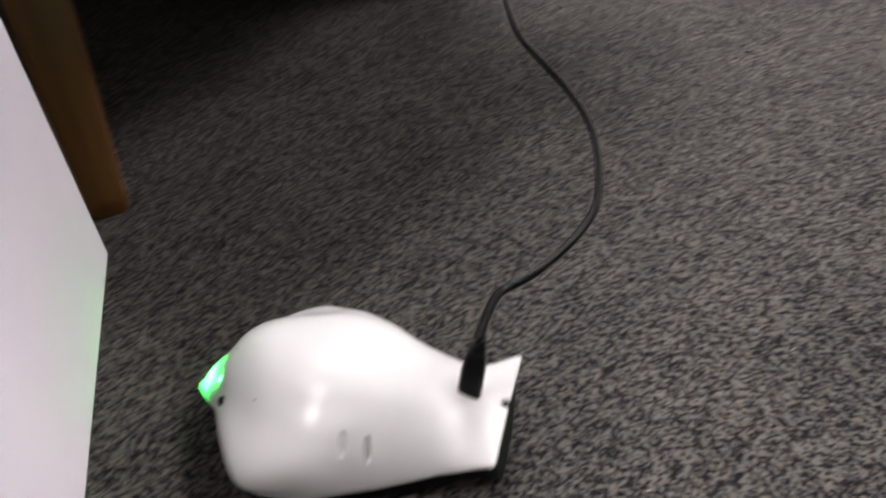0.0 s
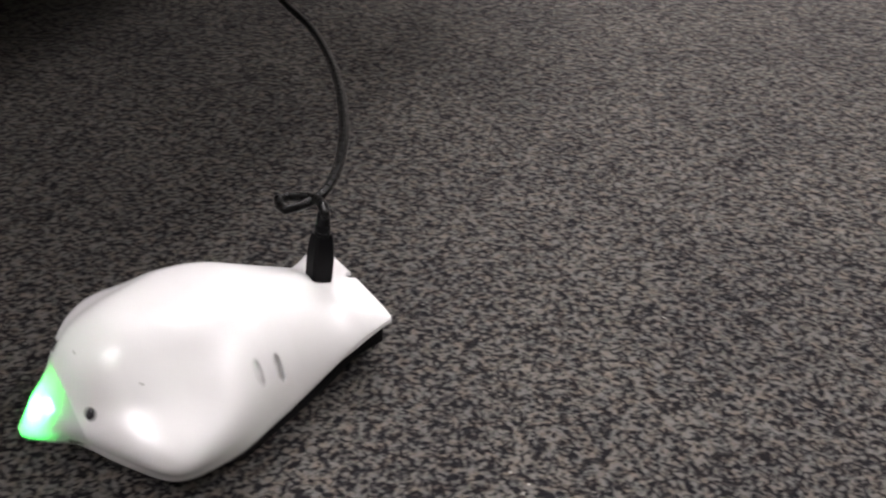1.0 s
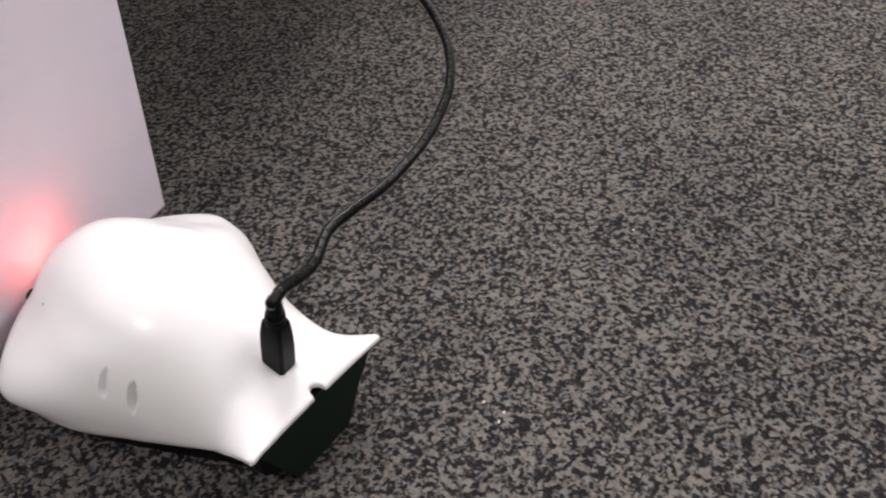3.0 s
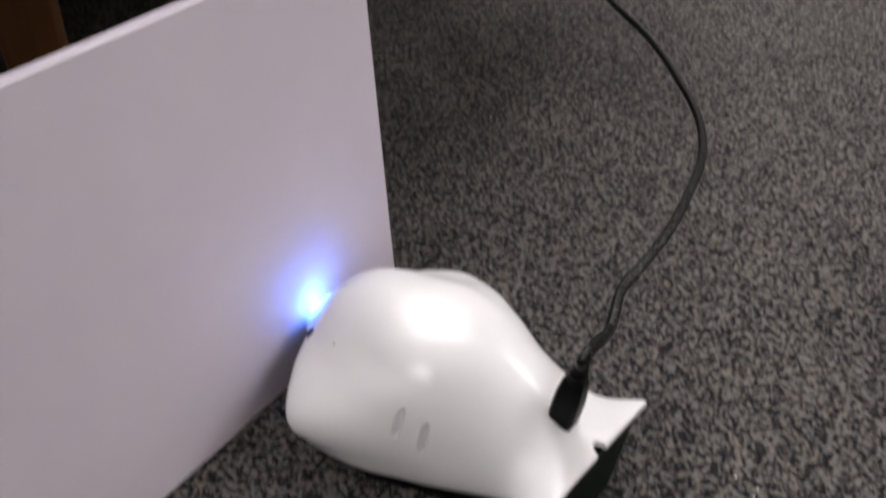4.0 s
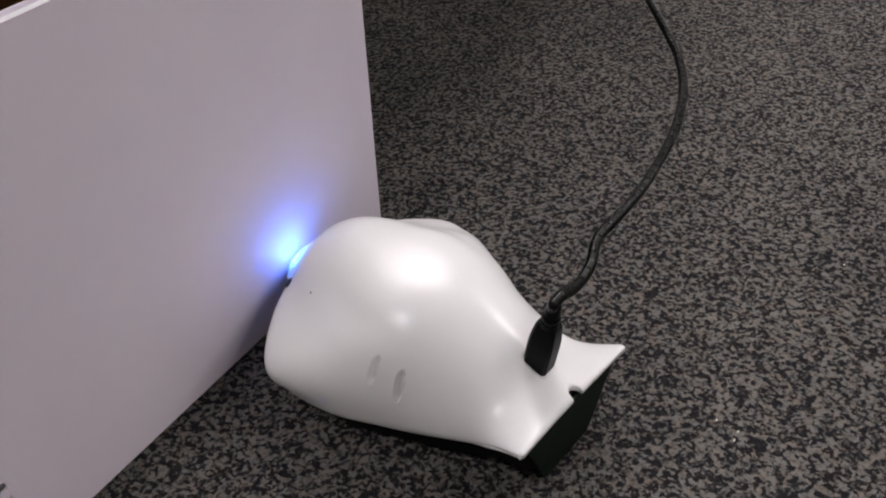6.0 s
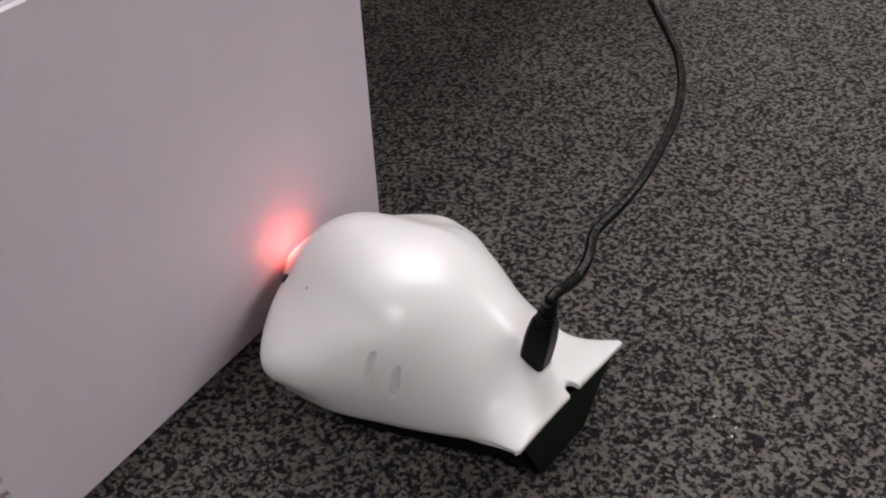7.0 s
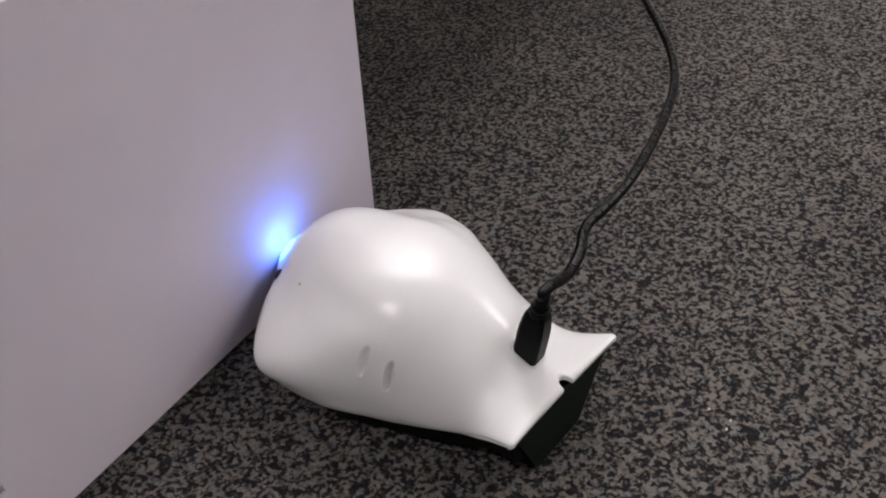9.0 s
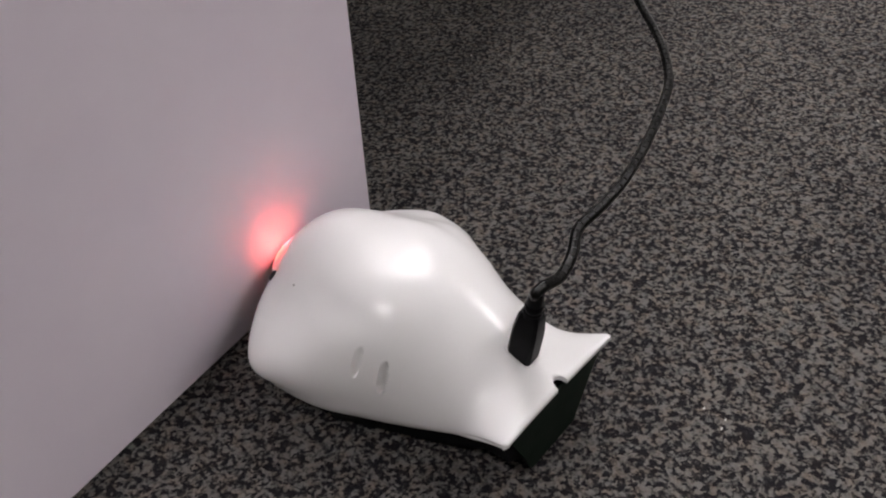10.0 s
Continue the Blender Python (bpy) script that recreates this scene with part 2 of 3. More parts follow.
def let_through(mat, share):
    """Lets a little light pass through a thin plastic skin."""
    t = mat.node_tree
    lit = node(mat, "ShaderNodeBsdfTranslucent", Color=(0.8, 0.8, 0.8, 1))
    mix = node(mat, "ShaderNodeMixShader", Fac=share)
    t.links.new(t.nodes["Principled BSDF"].outputs[0], mix.inputs[1])
    t.links.new(lit.outputs[0], mix.inputs[2])
    t.links.new(mix.outputs[0], t.nodes["Material Output"].inputs[0])


let_through(SHELL, 0.12)
CHASSIS = grained("dark_plastic", (0.005, 0.005, 0.006), (0.008, 0.008, 0.009), 60.0, 0.6, 0.08, bump=0.1)
GREEN = grained("green_board", (0.002, 0.006, 0.003), (0.003, 0.010, 0.005), 80.0, 0.55, 0.22, bump=0.1)
BLACK = grained("black_rubber", (0.003, 0.003, 0.0035), (0.005, 0.005, 0.006), 90.0, 0.45, 0.09, bump=0.15)
CORD = grained("black_cord", (0.003, 0.003, 0.003), (0.005, 0.005, 0.005), 120.0, 0.28, 0.13, bump=0.06)
EYE = material("black_gloss", (0.008, 0.008, 0.010), 0.12)
LINT = grained("pale_lint", (0.62, 0.60, 0.56), (0.5, 0.48, 0.45), 900.0, 0.9, 0.1)
DOT = material("dark_hole", (0.30, 0.30, 0.28), 0.7)
COVER = grained("white_card", (0.75, 0.683, 0.77), (0.79, 0.725, 0.80), 14.0, 0.62, 0.35, bump=0.06, fine=700.0)
PAPER = grained("paper_edges", (0.84, 0.83, 0.86), (0.78, 0.77, 0.80), 300.0, 0.8, 0.2, stretch=(0.05, 1, 1), bump=0.2)
WIRE = material("bright_wire", (0.75, 0.75, 0.77), 0.22, 1.0)
WOOD = grained("stained_wood", (0.060, 0.022, 0.005), (0.105, 0.042, 0.010), 18.0, 0.42, 0.4, stretch=(4, 4, 0.35), bump=0.2)
PANEL = grained("dark_panel", (0.02, 0.017, 0.015), (0.03, 0.025, 0.021), 20.0, 0.6, 0.3, bump=0.1)
PAINT = grained("wall_paint", (0.40, 0.39, 0.37), (0.44, 0.43, 0.41), 6.0, 0.9, 0.2, bump=0.1)
TILE = grained("ceiling_tile", (0.72, 0.72, 0.70), (0.78, 0.78, 0.76), 60.0, 0.95, 0.1, bump=0.3)
FRAME = material("white_metal", (0.7, 0.7, 0.7), 0.4)
SOCKET = material("black_cup", (0.006, 0.006, 0.006), 0.9, 0.0, 0.05)
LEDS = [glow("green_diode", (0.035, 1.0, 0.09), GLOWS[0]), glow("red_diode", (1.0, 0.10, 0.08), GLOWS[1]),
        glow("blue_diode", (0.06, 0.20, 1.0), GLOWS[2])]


# ---- meshes ----
def part(name, bm, mat, parent=None, label="", smooth=True, at=None):
    """Links a bmesh as one mesh object under a thing or a part."""
    me = bpy.data.meshes.new(name)
    bmesh.ops.recalc_face_normals(bm, faces=bm.faces)
    bm.to_mesh(me)
    bm.free()
    for m in mat if isinstance(mat, (list, tuple)) else [mat]:
        me.materials.append(m)
    if smooth:
        me.polygons.foreach_set("use_smooth", [True] * len(me.polygons))
        me.set_sharp_from_angle(angle=radians(38))
    ob = new(name, me)
    ob.parent = parent
    if at is not None:
        ob.matrix_basis = at
    return tagged(ob, label) if label else ob


def thing(name, label, category, at=None, group="", kind=""):
    ob = new(name)
    ob.empty_display_size = 0.02
    if at is not None:
        ob.matrix_basis = at
    return tagged(ob, label, category, group, kind)


def box(x0, x1, y0, y1, z0, z1, bevel=0.0, segments=2):
    bm = bmesh.new()
    bmesh.ops.create_cube(bm, size=1.0)
    for v in bm.verts:
        v.co = Vector(((x0 + x1) / 2 + v.co.x * (x1 - x0), (y0 + y1) / 2 + v.co.y * (y1 - y0), (z0 + z1) / 2 + v.co.z * (z1 - z0)))
    if bevel:
        bmesh.ops.bevel(bm, geom=bm.edges[:], offset=bevel, segments=segments, profile=0.5, affect="EDGES")
    return bm


def loft(rings, closed=True, caps=True):
    """Skins rings of points, each of the same number."""
    bm = bmesh.new()
    rows = [[bm.verts.new(p) for p in ring] for ring in rings]
    n = len(rows[0])
    for a, b in zip(rows, rows[1:]):
        for k in range(n if closed else n - 1):
            bm.faces.new((a[k], a[(k + 1) % n], b[(k + 1) % n], b[k]))
    if caps:
        bm.faces.new(rows[0])
        bm.faces.new(rows[-1])
    return bm


def disc_ring(r, z, n=20, ry=None, x=0.0, y=0.0):
    return [(x + r * math.cos(math.tau * k / n), y + (ry or r) * math.sin(math.tau * k / n), z) for k in range(n)]


# ---- the room ----
floor = part("floor", box(-2.6, 3.2, -1.8, 4.2, -0.02, 0.0), CARPET, smooth=False)
tagged(floor, "charcoal grey flecked loop-pile office carpet", "carpet", kind="structure")
for name, dims in (("wall_north", (-2.7, 3.3, 4.2, 4.3, 0, 2.6)), ("wall_south", (-2.7, 3.3, -1.9, -1.8, 0, 2.6)),
                   ("wall_west", (-2.7, -2.6, -1.8, 4.2, 0, 2.6)), ("wall_east", (3.2, 3.3, -1.8, 4.2, 0, 2.6))):
    tagged(part(name, box(*dims), PAINT, smooth=False), "plain off-white painted office wall", "wall", kind="structure")
tagged(part("ceiling", box(-2.7, 3.3, -1.9, 4.3, 2.6, 2.68), TILE, smooth=False), "white mineral tile office ceiling", "ceiling", kind="structure")


def ceiling_light(at, share, width, length):
    lamp = thing("ceiling_light", "white fluorescent ceiling light with a glowing diffuser", "ceiling light", at, "ceiling lights")
    x, y = width / 2, length / 2
    part("diffuser", box(-x, x, -y, y, -0.03, -0.022), glow("lamp_diffuser", LAMP_COLOUR, LAMP * share), lamp, "glowing milky diffuser", smooth=False)
    bm = bmesh.new()
    for dims in ((-x - 0.03, -x - 0.005, -y - 0.03, y + 0.03), (x + 0.005, x + 0.03, -y - 0.03, y + 0.03), (-x - 0.005, x + 0.005, -y - 0.03, -y - 0.005), (-x - 0.005, x + 0.005, y + 0.005, y + 0.03)):
        b = box(*dims, -0.04, 0.0)
        me = bpy.data.meshes.new("side")
        b.to_mesh(me)
        b.free()
        bm.from_mesh(me)
    part("frame", bm, FRAME, lamp, smooth=False)
    return lamp


for x, y, share, width, length in LIGHTS:
    ceiling_light(pose(x, y, 2.598, 0, 0, 0), share, width, length)


# ---- the low table behind ----
def low_table(at):
    table = thing("low_table", "dark brown stained wooden table standing on tapered legs", "table", at)
    def leg(x, y):
        rings = []
        for z, w in ((0.0, 0.0140), (0.006, 0.0170), (0.016, 0.0178), (0.020, 0.0170), (0.10, 0.0200), (0.22, 0.0240), (0.31, 0.0275), (0.335, 0.0280)):
            c = w * 0.34
            ring = []
            for sx, sy in ((1, 1), (-1, 1), (-1, -1), (1, -1)):
                for k in range(4):
                    a = math.atan2(sy, sx) - math.pi / 4 + k * math.pi / 6
                    ring.append((sx * (w - c) + c * math.cos(a), sy * (w - c) + c * math.sin(a), z))
            rings.append(ring)
        part("leg", loft(rings), WOOD, table, "tapered brown wooden leg", at=pose(x, y, 0, 0, 0, 28 - TABLE_TURN))
    for x, y in ((0.0, 0.0), (0.56, 0.0), (0.56, 0.56), (0.0, 0.56)):
        leg(x, y)
    # unseen top: its low height and wide overhang are set to shade the carpet
    part("tabletop", box(-0.27, 0.65, -0.215, 0.63, 0.335, 0.365, 0.004), WOOD, table)
    # two unseen panels, added to keep lamp light from under the table
    part("back_light_stop", box(0.03, 0.53, 0.555, 0.575, 0.01, 0.335, 0.002), PANEL, table, "added dark back panel stopping light")
    part("end_light_stop", box(0.552, 0.568, 0.03, 0.53, 0.01, 0.335, 0.002), PANEL, table, "added dark end panel stopping light")
    part("apron", box(0.03, 0.53, -0.01, 0.01, 0.275, 0.335, 0.002), WOOD, table)
    return table


low_table(pose(*LEG_AT, 0, 0, 0, TABLE_TURN))


# ---- lint on the carpet ----
def lint():
    rng = random.Random(5)
    bm = bmesh.new()
    for x, y in ((0.1157, 0.6675), (0.2234, 0.387), (0.1314, 0.2701), (0.1231, 0.2776), (0.3707, 0.3821), (0.0270, 0.6488), (0.1283, 0.2650), (0.30, 0.52)):
        b = bmesh.new()
        bmesh.ops.create_icosphere(b, subdivisions=1, radius=0.0006)
        turn = rng.uniform(0, 3)
        for v in b.verts:
            q = Vector((v.co.x * rng.uniform(1.2, 2.0), v.co.y * rng.uniform(0.5, 0.9), v.co.z * 0.6 + 0.0006))
            v.co = pose(x, y, 0, 0, 0, math.degrees(turn)) @ q
        me = bpy.data.meshes.new("fleck")
        b.to_mesh(me)
        b.free()
        bm.from_mesh(me)
    tagged(part("lint", bm, LINT), "pale lint specks lying on the carpet", "lint", kind="stuff")


lint()


# ---- the notebook held as an obstacle ----
def notebook():
    """Lies in its own x-z plane: x back along its length from the lower corner, z up, y through its thickness."""
    book = thing("notebook", "white-covered wire-bound notebook standing on its long edge", "notebook")
    long, tall, thick = 0.2750, 0.2159, 0.0085
    pitch, count = 0.0085, 24
    def cover(name, y0, y1, r=0.004):
        # the card with its row of square holes
        bm = bmesh.new()
        xs = [0.0, -(long - 0.0107), -(long - 0.0062), -long]
        zs = [0.0]
        for k in range(count):
            z = (tall - pitch * (count - 1)) / 2 + k * pitch
            zs += [z - 0.002, z + 0.002]
        zs.append(tall)
        grid = {}
        for y in (y0, y1):
            for i, x in enumerate(xs):
                for j, z in enumerate(zs):
                    grid[y, i, j] = bm.verts.new((x, y, z))
        full = lambda i, j: 0 <= i < 3 and 0 <= j < len(zs) - 1 and not (i == 1 and j % 2 == 1)
        for i in range(3):
            for j in range(len(zs) - 1):
                if not full(i, j):
                    continue
                for y in (y0, y1):
                    bm.faces.new([grid[y, i, j], grid[y, i + 1, j], grid[y, i + 1, j + 1], grid[y, i, j + 1]])
                for di, dj, a, b in ((-1, 0, (i, j), (i, j + 1)), (1, 0, (i + 1, j), (i + 1, j + 1)), (0, -1, (i, j), (i + 1, j)), (0, 1, (i, j + 1), (i + 1, j + 1))):
                    if not full(i + di, j + dj):
                        bm.faces.new([grid[y0, *a], grid[y1, *a], grid[y1, *b], grid[y0, *b]])
        return part(name, bm, COVER, book, smooth=False)
    cover("front_cover", 0.0, 0.0007)
    cover("back_cover", thick - 0.0007, thick)
    part("page_block", box(-(long - 0.014), -0.0015, 0.0009, thick - 0.0009, 0.0015, tall - 0.0015, 0.0004, 1), PAPER, book, "stack of white paper sheets")
    bm = bmesh.new()
    for off in (-0.0011, 0.0011):
        rows = []
        for k in range(24):
            a = math.tau * k / 24
            cx, cy = -(long - 0.0015), thick / 2
            row = []
            for m in range(6):
                b = math.tau * m / 6
                r = 0.00045 * math.cos(b)
                row.append(bm.verts.new((cx + (0.0072 + r) * math.cos(a), cy + (0.0068 + r) * math.sin(a), off + 0.00045 * math.sin(b))))
            rows.append(row)
        for k in range(24):
            for m in range(6):
                bm.faces.new((rows[k][m], rows[k][(m + 1) % 6], rows[(k + 1) % 24][(m + 1) % 6], rows[(k + 1) % 24][m]))
    first = None
    for k in range(count):
        at = pose(0, 0, (tall - pitch * (count - 1)) / 2 + k * pitch)
        if first is None:
            first = part("wire_loop", bm, WIRE, book, "bright twin wire loop", at=at)
        else:
            ob = new("wire_loop", first.data)
            ob.parent, ob.matrix_basis = book, at
            ob["label"] = first["label"]
    return book


# ---- the robot: x ahead to the beak, y to its left, z up, millimetres in the table ----
STATIONS = [  # along, half width, crest, rim, fullness
    (170.4, 0.8, 33.6, 31.9, 2.2), (168, 3.5, 35.2, 31.5, 2.36), (160, 10.7, 45.6, 32.3, 2.16), (150, 16.8, 55.2, 32.8, 2.34),
    (138, 31.6, 68.0, 30.7, 2.20), (122, 47.3, 76.1, 26.8, 1.84), (105, 52.6, 76.1, 24.8, 2.13), (85, 55.7, 74.6, 22.6, 2.58),
    (65, 50.1, 72.8, 20.4, 2.43), (45, 43.5, 67.0, 20.5, 1.89), (25, 39.4, 57.5, 24.2, 1.67), (10, 39.2, 48.8, 30.6, 1.41),
    (-9.6, 42.1, 41.9, 39.7, 1.61)]


def along(x, column):
    """A smooth curve through one column of the stations."""
    xs = [s[0] for s in STATIONS][::-1]
    ys = [s[column] for s in STATIONS][::-1]
    n = len(xs)
    slope = [(ys[min(i + 1, n - 1)] - ys[max(i - 1, 0)]) / (xs[min(i + 1, n - 1)] - xs[max(i - 1, 0)]) for i in range(n)]
    i = min(max(sum(1 for q in xs if q <= x) - 1, 0), n - 2)
    h = xs[i + 1] - xs[i]
    s = (x - xs[i]) / h
    return ((2 * s**3 - 3 * s**2 + 1) * ys[i] + (s**3 - 2 * s**2 + s) * h * slope[i]
            + (3 * s**2 - 2 * s**3) * ys[i + 1] + (s**3 - s**2) * h * slope[i + 1])


@functools.lru_cache(maxsize=None)
def profile(x):
    return tuple(along(x, c) for c in (1, 2, 3, 4))


GROOVES = ((68.6, 0.488, 0.158, 1.85, 3.1), (57.1, 0.428, 0.176, 1.9, 4.3))  # along, angle, half its length in angle, half width, depth


def crust(x, phi):
    """A point of the shell: phi from 0 at the left rim over the crest to pi."""
    w, top, rim, e = profile(x)
    c, s = math.cos(phi), max(0.0, math.sin(phi))
    k = 2 / e
    y = w * math.copysign(abs(c) ** k, c)
    z = rim + (top - rim) * s**k
    low = min(phi, math.pi - phi)
    wing = math.exp(-((x - 118.8) / 31.2) ** 2) * (18.6 * math.exp(-((low - 0.18) / 0.29) ** 2) + 1.5 * math.exp(-((low - 0.29) / 0.28) ** 2))
    y, z = y + wing * c, z + wing * s * 0.62
    # the hollow between the back and the wing
    dip = 2.8 * math.exp(-((x - 90) / 27) ** 2) * math.exp(-((low - 0.90) / 0.25) ** 2)
    y, z = y - dip * c, z - dip * s * 0.8
    for gx, gp, half, wide, depth in GROOVES:
        d = ((x - gx) / wide) ** 2 + ((low - gp) / half) ** 2
        if d < 1.0 and c > 0:
            deep = depth * min(1.0, (1.0 - d) * 1.6) * (0.45 + 0.75 * (gp + half - low) / (2 * half))
            y, z = y - math.copysign(deep * 0.85, c), z - deep * 0.45
    z += 0.045 * y * min(1.0, max(0.0, (45 - x) / 40))  # the tail sits a little askew
    return Vector((x, y, z)) / 1000


TAIL_END, TAIL_ROOT = -9.6, 12.0


def tail_skin(x, phi):
    """The skin where the tail's edge is cut back for the notch and the rounded corners."""
    if x >= TAIL_ROOT:
        return crust(x, phi)
    w, top, rim, e = profile(x)
    u = abs(math.cos(phi)) ** (2 / e)
    end = TAIL_END + 1.2 * math.copysign(u, math.cos(phi))
    if u < 0.085:
        end += 4.6 * math.sqrt(1 - (u / 0.085) ** 2)
    if u > 0.95:
        end += 1.6 * ((u - 0.95) / 0.05) ** 2
    at = TAIL_ROOT + (end - TAIL_ROOT) * (TAIL_ROOT - x) / (TAIL_ROOT - TAIL_END)
    p = crust(at, phi)
    p.z -= 0.0009 * max(0.0, 1 - (at - end) / 1.8) ** 2  # rounded edge
    return p


def shell_mesh(x_from, x_to, steps, fine, thick=0.0016, tuck=True, tip=False, tail=False):
    """The skin between two stations, with its thickness and a rim that turns in below."""
    outer, inner = [], []
    for i in range(steps + 1):
        x = x_from + (x_to - x_from) * i / steps
        row = []
        low = [tail_skin(x, 0.0), tail_skin(x, math.pi)]
        roll = 0.006 * min(1.0, max(0.0, (x + 4) / 60)) * min(1.0, max(0.0, (172 - x) / 30)) if tuck else 0.0
        pts = []
        for a in (1.0, 0.55):
            pts.append(low[0] + Vector((0, -0.30 * roll * a * a * 1.2, -roll * a)))
        skin = tail_skin if tail else crust
        pts += [skin(x, math.pi * k / fine) for k in range(fine + 1)]
        for a in (0.55, 1.0):
            pts.append(low[1] + Vector((0, 0.30 * roll * a * a * 1.2, -roll * a)))
        outer.append(pts)
    rows_n = len(outer[0])
    for i, pts in enumerate(outer):
        mid = Vector((pts[0].x, 0, (along(pts[0].x * 1000, 2) + along(pts[0].x * 1000, 3)) / 2000))
        ring = []
        for p in pts:
            d = mid - p
            inward = d.normalized() * min(thick, d.length * 0.5)
            plate = min(1.0, max(0.0, (0.034 - p.x) / 0.022)) if tail else 0.0
            ring.append(p + inward * (1 - plate) + Vector((0, 0, -0.0020)) * plate)
        inner.append(ring)
    bm = bmesh.new()
    a = [[bm.verts.new(p) for p in row] for row in outer]
    b = [[bm.verts.new(p) for p in row] for row in inner]
    for i in range(steps):
        for k in range(rows_n - 1):
            bm.faces.new((a[i][k], a[i][k + 1], a[i + 1][k + 1], a[i + 1][k]))
            bm.faces.new((b[i][k], b[i + 1][k], b[i + 1][k + 1], b[i][k + 1]))
        for k in (0, rows_n - 1):
            bm.faces.new((a[i][k], a[i + 1][k], b[i + 1][k], b[i][k]))
    for i in (0, steps):
        for k in range(rows_n - 1):
            bm.faces.new((a[i][k], a[i][k + 1], b[i][k + 1], b[i][k]))
    if tip:
        bm.faces.new(b[0])
    return bm


def on_shell(x, phi):
    """A place on the skin and a frame whose z points out of it and whose x runs ahead."""
    p = crust(x, phi)
    ahead = (crust(x + 1.5, phi) - crust(x - 1.5, phi)).normalized()
    over = (crust(x, phi + 0.03) - crust(x, phi - 0.03)).normalized()
    out = ahead.cross(over).normalized()
    if out.z < 0 and abs(out.z) > 0.3:
        out = -out
    side = out.cross(ahead)
    m = Matrix((ahead, side, out)).transposed().to_4x4()
    m.translation = p
    return m


def dome(r, h, n=16):
    rings = [disc_ring(r, -h * 0.6, n)]
    for k in range(1, 6):
        a = k / 6 * math.pi / 2
        rings.append(disc_ring(r * math.cos(a), h * math.sin(a), n))
    return loft(rings)


def phi_at(x, y):
    """The angle at which the skin at station x lies y millimetres to the left."""
    w, e = along(x, 1), along(x, 4)
    return math.acos(max(-1.0, min(1.0, math.copysign((abs(y) / w) ** (e / 2), y))))


def robot():
    bot = thing("toy_robot", "white bird-shaped toy robot with a glowing beak and a forked tail", "robot")
    part("shell", shell_mesh(147.0, TAIL_END, 258, 180, tail=True), SHELL, bot, "glossy white plastic shell with a forked tail")
    part("beak", shell_mesh(170.2, 147.0, 32, 120, thick=0.0012, tip=True), BEAK, bot, "milky beak lit from within")
    # the dark underbody, set in from the rim; made wide to fill the shaded band below it
    rings = []
    for x in (-5.2, 0, 12, 25, 45, 65, 85, 105, 122, 134, 146, 156, 164, 168.5, 170.3):
        w = crust(x, 0.0).y * 1000 - 2.4 - (2.6 if x < 30 else 0.0)
        w = max(w + (1.5 if x > 130 else 0.0), 0.6)
        rim = along(x, 3) - 0.3 - 0.004 * max(0.0, 130 - x)
        nose = min(1.0, max(0.0, (x - 100) / 46))
        low = 2.5 + (rim - 3.5 - 2.5) * nose
        narrow = (0.40 + 0.52 * min(1.0, max(0.0, (x + 5) / 32))) * min(1.0, along(x, 1) / w)
        mid = (rim * 0.55 + low * 0.45)
        rings.append([(x / 1000, a * w / 1000, z / 1000) for a, z in (
            (1, rim), (0.97, mid), (narrow, low + 1.5), (narrow - 0.06, low), (-narrow + 0.06, low), (-narrow, low + 1.5), (-0.97, mid), (-1, rim))])
    part("underbody", loft(rings), CHASSIS, bot, "black plastic underbody")
    part("tail_wall", loft([[(-0.0082 + 0.0012 * q + 0.0010 * a, a * 0.0385, z + 0.0017 * a * (z / 0.0388)) for a, z in ((1, 0.0380), (0.86, 0.029), (0.54, 0.003), (-0.36, 0.003), (-0.76, 0.029), (-1, 0.0380))] for q in (0, 1)]),
         GREEN, bot, "dark green rear circuit board", smooth=False)
    # the raised lip of the plug's opening
    rings = []
    for scale, lift in ((0.96, -0.6), (0.98, 0.25), (1.02, 0.4), (1.08, 0.2), (1.12, -0.4)):
        ring = []
        for k in range(48):
            a = math.tau * k / 48
            c, q = math.cos(a), math.sin(a)
            px = 11.5 + 6.6 * scale * math.copysign(abs(c) ** 0.4, c)
            py = 5.4 * scale * math.copysign(abs(q) ** 0.4, q)
            ring.append(crust(px, phi_at(px, py)) + Vector((0, 0, lift / 1000)))
        rings.append(ring)
    part("socket_lip", loft(rings, caps=False), SHELL, bot, "raised white lip round the plug")
    # wheels and rear skid
    for side in (1, -1):
        wheel = part("wheel", loft([disc_ring(r, z, 32) for r, z in ((0.015, -0.004), (0.0165, -0.003), (0.0165, 0.003), (0.015, 0.004))]), BLACK, bot, "black rubber-tyred drive wheel",
                     at=pose(0.083, side * 0.040, 0.0165, 90, 0, 0))
        part("rim", loft([disc_ring(0.011, z, 24) for z in (-0.0046, 0.0046)]), CHASSIS, wheel)
    part("skid", loft([disc_ring(r, z, 20) for r, z in ((0.0015, 0.0), (0.0042, 0.0012), (0.006, 0.004), (0.006, 0.0095))]), CHASSIS, bot, at=pose(0.012, 0, 0))
    # eyes and light sensors
    for phi in (0.506, math.pi - 0.506):
        part("eye", dome(0.0031, 0.0017), EYE, bot, "glossy black sensor eye", at=on_shell(141.5, phi))
    for x, phi in ((118.2, 0.78), (137.5, 1.45)):
        part("light_sensor", loft([disc_ring(0.0007, z, 12) for z in (-0.0006, 0.00012)]), DOT, bot, "tiny dark sensor hole", at=on_shell(x, phi))
    # a made-up drum for the three-coloured diode, in a dark cup: its thirds glow green, red and blue
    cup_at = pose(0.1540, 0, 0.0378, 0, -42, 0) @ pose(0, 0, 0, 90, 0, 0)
    arc = [math.radians(58 + k * 244 / 16) for k in range(17)]
    bm = bmesh.new()
